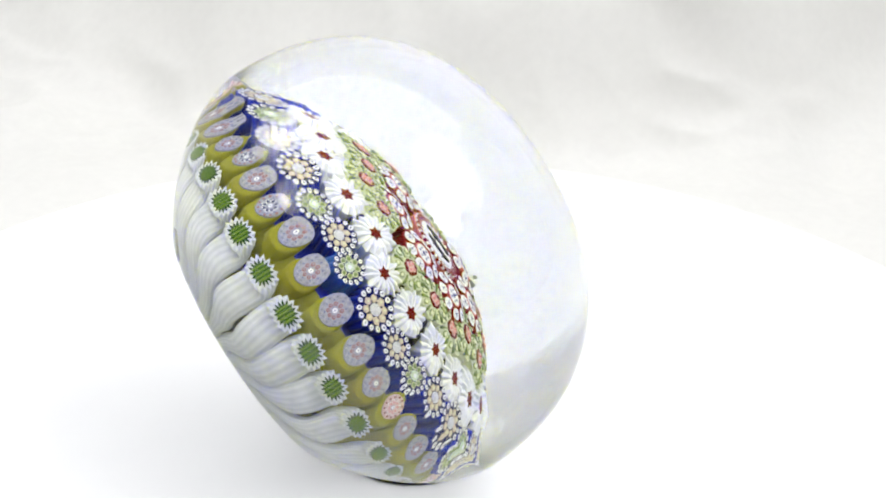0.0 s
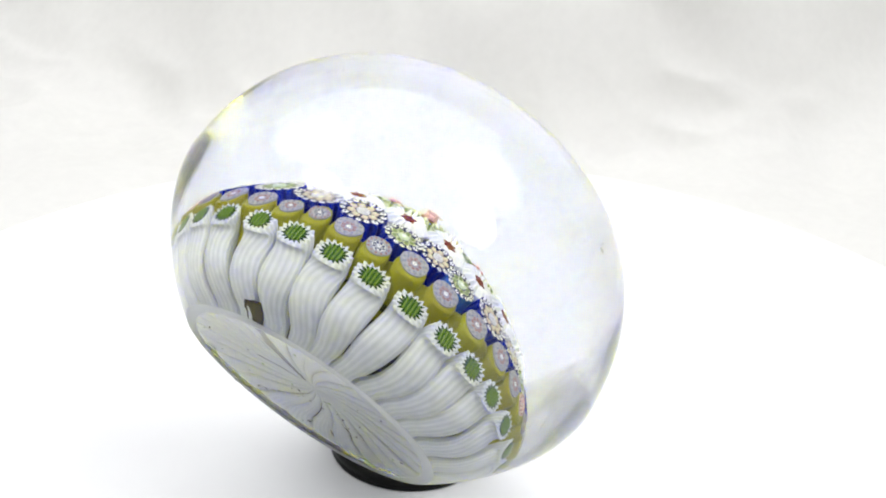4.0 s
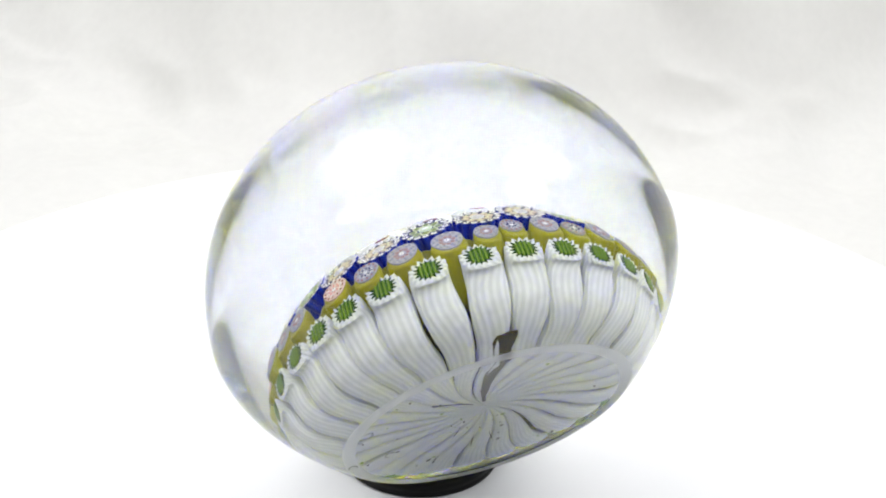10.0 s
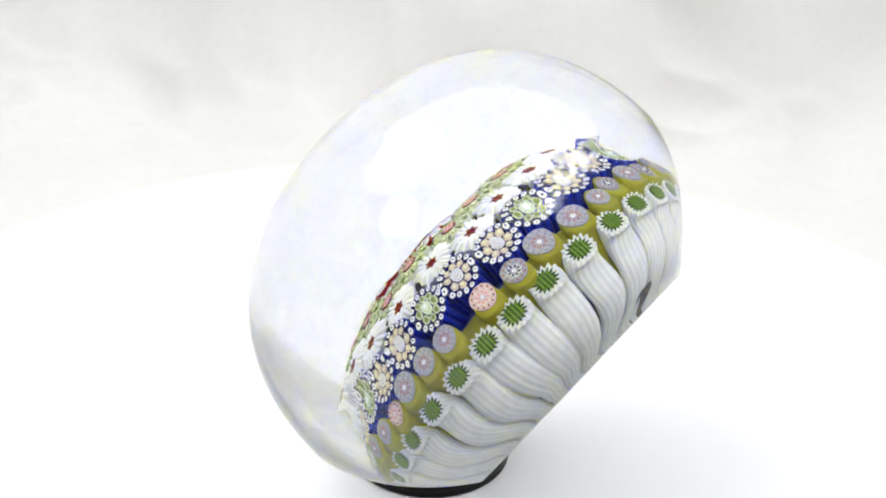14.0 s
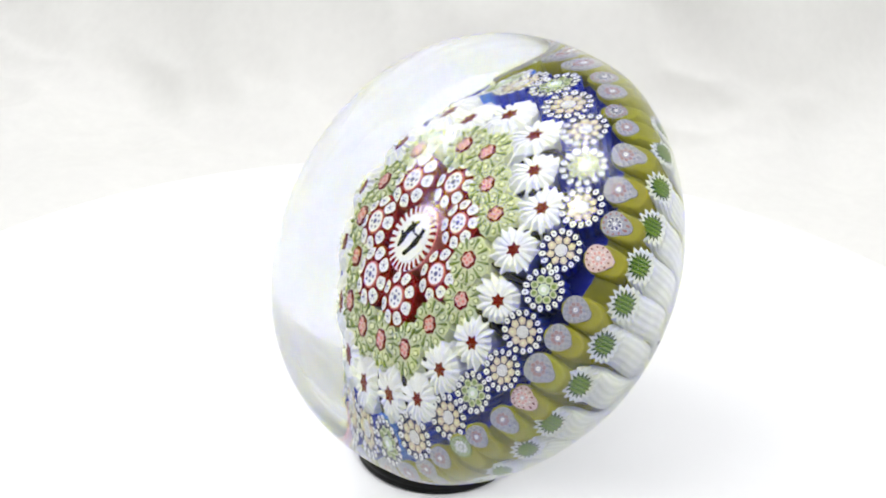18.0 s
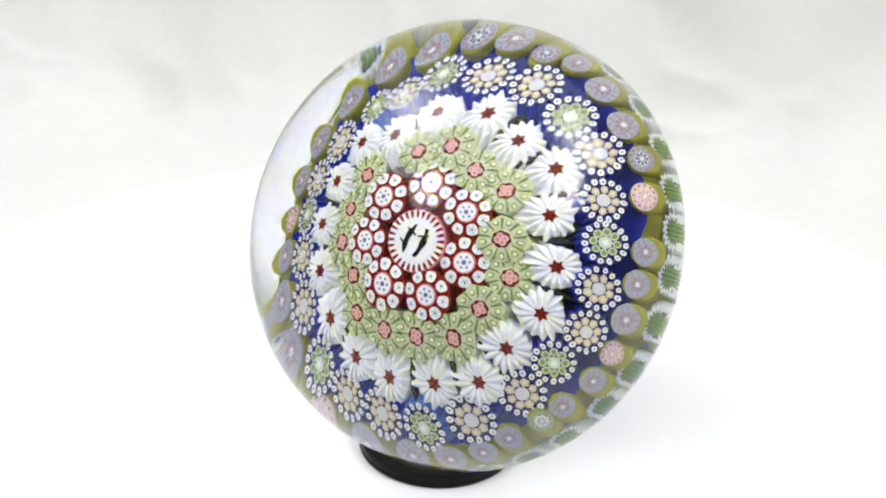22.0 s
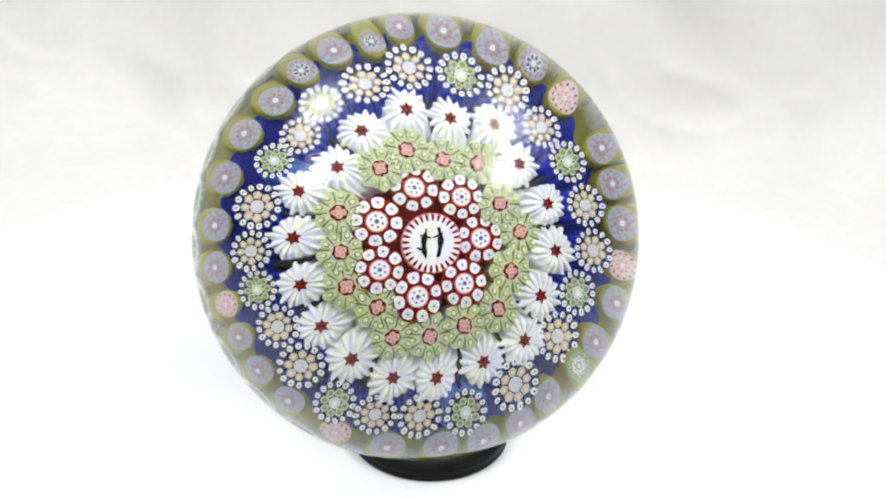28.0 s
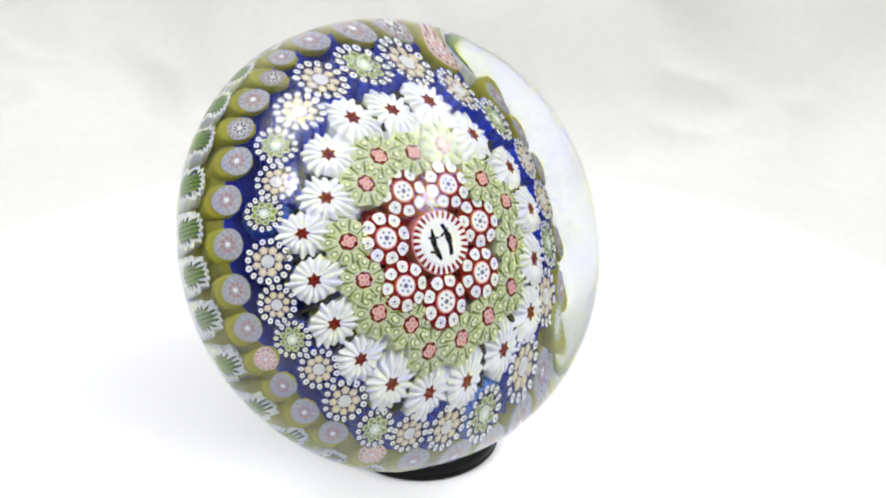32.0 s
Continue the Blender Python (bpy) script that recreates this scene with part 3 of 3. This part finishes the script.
def lilac(name, face, ring_mat, ring_face, big=0.06):
    """A rounded, slightly three-sided end with two rings of tiny dots."""
    s = Solid()
    s.rod([(0.97 * (1 + 0.05 * math.cos(3 * a)) * math.cos(a), 0.97 * (1 + 0.05 * math.cos(3 * a)) * math.sin(a)) for a in [2 * math.pi * i / 24 for i in range(24)]], 0.06, -0.1, face, crown=0.03)
    for i in range(24):
        a = 2 * math.pi * i / 24
        s.rod(circle(big, 5), 0.11, 0.0, ring_face if i % 2 else face if big > 0.06 else PEWTER, at=(0.80 * math.cos(a), 0.80 * math.sin(a)))
    for i in range(16):
        a = 2 * math.pi * i / 16
        s.rod(circle(0.05, 5), 0.11, 0.0, PEWTER if i % 2 else ring_mat, at=(0.63 * math.cos(a + 0.2), 0.63 * math.sin(a + 0.2)))
    return s.mesh(name)


lil_body = lilac("dotted_end", LILAC, VIOLET, ASH)
vio_body = lilac("violet_cane", LILAC, VIOLET, DUSTY, 0.095)
odd_body = lilac("olive_cane", OLIVE, WHITE, MINT)
pnk_body = lilac("pink_cane", SHELL, WHITE, BRICK, 0.075)
lil_rod = rod_mesh("lilac_rod", PEWTER, DUSTY, LILAC, 8, ring=0.74, pip_r=0.3)
vio_rod = rod_mesh("violet_rod", WHITE, NAVY, VIOLET, 8, ring=0.66, pip_r=0.3)
pnk_rod = rod_mesh("pink_rod", WHITE, PINK, ROSE, 8, ring=0.8, pip_r=0.3)
pearl = rod_mesh("pearl_heart", VIOLET, WHITE, VIOLET, 10, ring=0.86, pip_r=0.2)
LILACS = (176, 164, 150, 138, 126, 109, 99, 88, 77, 67, 55, 47, 35, 25, 14, 2, -13, -28, -44, -56, -67, -77, -88, -100, -114, -128, -141, -153, -164, -175)
LIL_KINDS = "lllvplllpllolllllplllplllllvlv"
# how far from the axis and how high each stands
LIL_OUT = (25.7, 25.5, 25.4, 26.0, 25.6, 25.9, 25.7, 25.9, 25.8, 26.1, 25.7, 25.6, 25.5, 26.0, 26.2, 26.0, 26.3, 26.4, 26.1, 26.1, 25.8, 25.7, 25.8, 25.6, 25.3, 25.1, 24.6, 25.0, 25.1, 24.8)
LIL_UPS = (-3.0, -2.9, -2.5, -3.0, -2.5, -2.6, -2.5, -2.6, -3.5, -3.5, -3.0, -2.9, -3.0, -3.8, -4.0, -3.9, -4.2, -4.5, -4.2, -4.2, -3.9, -3.6, -3.6, -3.1, -2.7, -2.5, -1.7, -2.5, -2.3, -2.1)
for n, (a, kind, reach, rise) in enumerate(zip(LILACS, LIL_KINDS, LIL_OUT, LIL_UPS)):
    body, rod = {"l": (lil_body, lil_rod), "v": (vio_body, vio_rod), "p": (pnk_body, pnk_rod), "o": (odd_body, dot)}[kind]
    # the closer its neighbours, the smaller
    gap = min((LILACS[n - 1] - a) % 360, (a - LILACS[(n + 1) % len(LILACS)]) % 360)
    k = min(1.0, max(0.82, gap / 11.5)) * JIT.uniform(0.96, 1.04) * (0.9 if kind in "vp" else 1.0)
    out = reach - LIL_R + JIT.uniform(-0.05, 0.05)
    c = part("lilac_cane", lilac_stem, WEIGHT, Matrix.Rotation(radians(a), 4, "Z") @ Matrix.Translation((out * MM, 0, (rise - LIL_Z - 0.3 * max(0.0, -math.cos(radians(a)))) * MM)) @ Matrix.Diagonal((1, k, 1, 1)),
             {"l": "yellow-green cane with a lilac end", "v": "yellow-green cane with a violet dotted end", "p": "yellow-green cane with a pink end", "o": "yellow-green cane with a white dotted end"}[kind])
    head = seat(0, LIL_R, up=LIL_UP, z=LIL_Z, spin=10 * math.sin(a * 4), scale=(2.2 * 1.06 * k, 2.2, 1.7))
    part("dotted_end", body, c, head)
    for i in range(8):
        b = 2 * math.pi * i / 8
        part("ring_rod", rod, c, head @ pose(0.40 * math.cos(b), 0.40 * math.sin(b), 0.08) @ Matrix.Diagonal((0.17, 0.17, 0.4, 1)))
    part("pearl_heart", pearl, c, head @ pose(0, 0, 0.09) @ Matrix.Diagonal((0.19, 0.19, 0.5, 1)))

# -- white stave canes with green striped ends, running down under the cushion to the foot
STAVES = (47, 62, 75, 90, 104, 117, 129, 142, 156, 171, 184.5, 198, 211, 225, 239, 252, 265, 280, 296, 310, 325, 339, 353, 7, 20, 34)
# radius, height, half width, half thickness, and lean of each section from upright towards outward
PATH = ((27.5, -7.8, 2.75, 2.4, 74), (26.7, -8.4, 2.78, 2.3, 52), (25.7, -9.3, 2.82, 2.0, 22), (25.4, -10.6, 2.88, 1.8, 4), (25.4, -12.3, 2.94, 1.7, 8), (25.1, -14.1, 2.97, 1.65, 28), (24.2, -15.5, 2.86, 1.55, 54),
        (22.0, -16.4, 2.64, 1.45, 76), (18.4, -16.75, 2.22, 1.3, 86), (14.0, -16.8, 1.70, 1.15, 90), (9.5, -16.75, 1.15, 0.95, 91), (5.0, -16.65, 0.62, 0.8, 91), (0.3, -16.6, 0.10, 0.6, 90))
TEETH, SUB = 16, 4


def section(a, w, h, ridge):
    """A point of a stave's rounded, slightly squared, toothed section: outward and sideways."""
    c, q = math.cos(a), math.sin(a)
    k = (abs(c) ** 2.6 + abs(q) ** 2.6) ** (-1 / 2.6) * ridge
    return c * k * h, q * k * w


def stave(seed, path):
    """A ribbed stave that sways a little on its way down and swirls towards the middle of the foot."""
    rnd = random.Random(seed)
    sway, bow, wander = rnd.uniform(-0.35, 0.35), rnd.uniform(-0.25, 0.25), [rnd.uniform(0.35, 1.5) for i in range(TEETH)]
    drift = rnd.uniform(-0.3, 0.3)
    s = Solid()
    rings = []
    n = TEETH * SUB
    for k, (r, z, w, h, lean) in enumerate(along(path, 3)):
        out = Vector((math.cos(radians(lean)), 0, -math.sin(radians(lean))))
        u = k / 36
        slide = (sway * math.sin(u * math.pi * 2) + bow * math.sin(u * math.pi * 3)) * min(1, r / 22) * (0 if k < 2 else 1)
        deep = (0.30, 0.24, 0.16, 0.10)[k] if k < 4 else 0.06
        swirl = Matrix.Rotation(radians(-SWIRL) * max(0.0, 1 - r / 19) ** 1.3, 3, "Z")
        pts = []
        for i in range(n):
            a = 2 * math.pi * i / n + (drift * math.sin(k * 0.35) if k > 3 else 0)
            ridge = 1 - deep * (1 if k < 4 else wander[i // SUB]) * (0.5 - 0.5 * math.cos(2 * math.pi * i / SUB))
            o, side = section(a, w * (1.01 if r > 22 else 0.965), h, ridge)
            pts.append(swirl @ (Vector((r, side + slide, z + BASE_Z)) + out * o) * MM)
        rings.append(s.loop(pts))
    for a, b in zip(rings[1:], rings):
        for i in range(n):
            # groove faces take the darker copy, their shade put in as colour
            s.face((a[i], a[(i + 1) % n], b[(i + 1) % n], b[i]), GROOVE_SHADE if i % SUB in (1, 2) else MILK)
    body = len(s.f)
    s.cap(rings[0], MILK, (path[0][0] * MM, 0, (path[0][1] + BASE_Z) * MM))
    me = s.mesh("stave_cane")
    me.polygons.foreach_set("use_smooth", [True] * body + [False] * (len(s.f) - body))
    return me


SWIRL = 24
s = Solid()
outline = []
for i in range(TEETH * SUB):
    outline.append(section(2 * math.pi * i / (TEETH * SUB), 1.0, 1.0, 0.84 - 0.34 * (0.5 - 0.5 * math.cos(2 * math.pi * i / SUB))))
s.rod(outline, 0.08, -0.1, DARKGREEN, crown=0.03)
s.rod(circle(0.52, 20), 0.115, 0.0, FIR, crown=0.02)
green_end = s.mesh("green_end")
stripes = []
for i in range(4):
    y = -0.39 + 0.26 * i
    half = math.sqrt(0.40 - y * y)
    s = Solid()
    s.rod([(-half, y - 0.055), (half, y - 0.055), (half + 0.03, y), (half, y + 0.055), (-half, y + 0.055)], 0.15, 0.02, GREEN)
    stripes.append(s.mesh("stripe"))
for n, a in enumerate(STAVES):
    # the cushion leans, so that the heads stand lower on one side
    k = 0.5 + 0.85 * math.cos(radians(a + 40))
    path = [(r, z - q * k, w, h, lean) for (r, z, w, h, lean), q in zip(PATH, (1, 0.85, 0.65, 0.4, 0.2) + (0,) * 8)]
    head = Vector((path[0][0], 0, path[0][1] + BASE_Z)) * MM
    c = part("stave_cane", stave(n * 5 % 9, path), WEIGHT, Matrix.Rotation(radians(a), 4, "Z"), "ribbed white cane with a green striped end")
    g = part("green_end", green_end, c, Matrix.Translation(head) @ Matrix.Rotation(radians(path[0][4]), 4, "Y") @ Matrix.Diagonal((2.2 * MM, 2.5 * MM, 1.4 * MM, 1)))
    for me in stripes:
        stripe = part("stripe", me, c, g.matrix_basis)


def sliver(name, mat, angle, swing, r0, r1, half, z):
    """A thin dark splinter lying under the staves, narrowing towards the middle."""
    s = Solid()
    left, right = [], []
    for i in range(9):
        u = i / 8
        r = r0 + (r1 - r0) * u
        a = radians(angle + swing * (1 - u))
        w = half * (0.12 + 0.88 * u) * (1 - 0.25 * math.sin(u * 11) ** 2)
        mid = Vector((r * math.cos(a), r * math.sin(a), 0))
        side = Vector((-math.sin(a), math.cos(a), 0)) * w
        left.append(mid + side)
        right.append(mid - side)
    pts = right + left[::-1]
    low = s.loop([(p.x * MM, p.y * MM, (z + BASE_Z) * MM) for p in pts])
    top = s.loop([(p.x * MM, p.y * MM, (z + BASE_Z + 0.5) * MM) for p in pts])
    s.band(low, top, mat)
    for i in range(8):
        s.face((low[17 - i], low[16 - i], low[i + 1], low[i]), mat)
    part(name, s.mesh(name), WEIGHT, label="dark splinter between the white canes")


sliver("dark_splinter", UMBER, 175.5, -14, 2.5, 22.0, 2.1, -17.95)
sliver("dark_splinter", NAVY, 109, 15, 3.0, 14.5, 0.55, -17.65)
sliver("dark_splinter", CORE, -6, 3, 8.0, 20.0, 0.22, -17.65)
sliver("dark_splinter", CORE, -20, 3, 9.0, 19.0, 0.22, -17.65)
sliver("dark_splinter", CORE, 14, 3, 9.0, 20.5, 0.2, -17.65)


def dirt(name, size, m, long=1.0, mat=CORE, seed=1):
    """A flake of dirt with an uneven outline, on the glass."""
    rnd = random.Random(seed)
    out = []
    for i in range(9):
        a = 2 * math.pi * i / 9
        k = size * rnd.uniform(0.45, 1.0)
        out.append((k * long * math.cos(a), k * math.sin(a)))
    s = Solid()
    s.rod(out, 0.04, 0.012, mat, crown=0.02)
    part(name, s.mesh(name), WEIGHT, m @ Matrix.Diagonal((MM, MM, MM, 1)), label="speck of dirt on the glass")


# specks on the foot: x, y in millimetres from its middle, and size
FOOT_DIRT = ((-10.7, 17.7, 0.35), (-11.8, 15.8, 0.4), (-3.5, 17.8, 0.25), (7.7, 13.9, 0.45), (2.2, 15.0, 0.3), (-3.7, 8.7, 0.5), (-7.8, 9.8, 0.3), (14.3, 7.2, 0.75), (13.5, 6.4, 0.6), (15.3, 9.1, 0.35),
             (18.9, 10.5, 0.4), (8.3, 20.0, 0.6), (9.9, 18.7, 0.55), (0.7, 21.1, 0.35), (0.3, 4.4, 0.4), (1.7, 3.6, 0.35), (2.4, 5.6, 0.3), (3.3, 4.7, 0.25), (3.9, 3.8, 0.25), (4.4, 2.4, 0.2), (4.9, 5.2, 0.2),
             (4.7, -3.5, 0.3), (6.1, -4.1, 0.45), (1.5, -3.1, 0.5), (1.5, -2.2, 0.35), (5.2, -0.1, 0.25), (3.1, -1.7, 0.25), (11.3, -4.7, 0.4), (8.9, -4.2, 0.4), (0.7, -7.0, 0.25), (-3.1, -11.7, 0.25),
             (-4.6, -17.4, 0.4), (12.6, -12.4, 0.45), (11.8, -14.7, 0.5), (5.3, -8.2, 0.2), (-16.7, -5.5, 0.4))
for i, (x, y, k) in enumerate(FOOT_DIRT):
    r = math.hypot(x, y)
    z = 1.1 * (1 - (r / 22.2) ** 2) if r < 22.2 else 0.0
    dirt("dirt_speck", k * 0.8, Matrix.Translation((x * MM, y * MM, (z - 0.01) * MM)) @ Matrix.Rotation(math.pi, 4, "X") @ Matrix.Rotation(i * 1.7, 4, "Z"), 0.7 + 0.25 * (i % 4), (CORE, UMBER, OLIVE)[i % 3], i)
# worn half-round chips in the ground rim
for x, y, size, turn in ((-2.6, 20.8, 0.9, 0.4), (8.2, 15.1, 1.0, 2.2), (9.5, 21.3, 0.8, 1.2), (-0.5, 21.6, 0.6, 3.0)):
    s = Solid()
    arc = [turn + i * 0.5 for i in range(9)]
    low = s.loop([(size * q * math.cos(a), size * q * math.sin(a), 0.012) for a in arc for q in (0.78, 1.0)])
    top = s.loop([(size * q * math.cos(a), size * q * math.sin(a), 0.05) for a in arc for q in (0.78, 1.0)])
    for i in range(0, 16, 2):
        s.face((top[i], top[i + 1], top[i + 3], top[i + 2]), GRIT)
        s.face((low[i + 1], low[i + 3], top[i + 3], top[i + 1]), GRIT)
        s.face((low[i], top[i], top[i + 2], low[i + 2]), GRIT)
    r = math.hypot(x, y)
    z = 1.1 * (1 - (r / 22.2) ** 2) if r < 22.2 else 0.0
    part("rim_chip", s.mesh("rim_chip"), WEIGHT, Matrix.Translation((x * MM, y * MM, (z - 0.01) * MM)) @ Matrix.Rotation(math.pi, 4, "X") @ Matrix.Diagonal((MM, MM, MM, 1)), "small grey chip in the ground glass rim")
# specks on the dome
for i, (x, y, z, k) in enumerate(((-8.4, -35.9, 16.2, 0.55), (-8.9, -35.6, 17.1, 0.42), (-35.2, 14.9, 14.0, 0.22), (-36.2, -14.1, 10.5, 0.22), (-25.0, -13.4, 27.4, 0.4), (-24.3, 14.8, 27.2, 0.35))):
    n = Vector((x / 1600, y / 1600, z / 1275)).normalized()
    dirt("dirt_speck", k, Matrix.Translation((Vector((x, y, z + BASE_Z)) + n * 0.03) * MM) @ n.to_track_quat("Z", "Y").to_matrix().to_4x4() @ Matrix.Rotation(i, 4, "Z"), 1.4, (GRIT, GRIT, UMBER)[i % 3], 40 + i)


# one small air bubble under the dome
s = Solid()
lathe(s, [(0.25 * math.sin(a) * MM, -0.25 * math.cos(a) * MM) for a in [math.pi * (i + 0.5) / 7 for i in range(7)]], 12, WHITE, close_top=0.25 * MM, close_low=-0.25 * MM)
part("air_bubble", s.mesh("air_bubble", True), WEIGHT, Matrix.Translation((-34.6 * MM, 4.8 * MM, (16.3 + BASE_Z) * MM)), "tiny bright air bubble in the glass")


def motions():
    turn, start, lean = 9.7355, 13.5534, 31.9477
    at = Vector((-0.01110, 0.0006, 0.0374))
    tilt = Matrix.Rotation(radians(90 - lean), 4, "Y")
    foot = Matrix.Translation(at) @ tilt @ Matrix.Translation((0, 0, -BASE_Z * MM))
    ring_at = Matrix.Translation((-0.0021, 0.0016, 0.0))
    weight_rows, table_rows, ring_rows = [], [], []
    for i in range(65):
        t = i * 0.5
        spin = Matrix.Rotation(radians(start + turn * t), 4, "Z")
        weight_rows.append((t, spin @ foot))
        table_rows.append((t, spin))
        ring_rows.append((t, spin @ ring_at))
    walk(WEIGHT, weight_rows)
    walk(TURNTABLE, table_rows)
    walk(STAND, ring_rows)


motions()
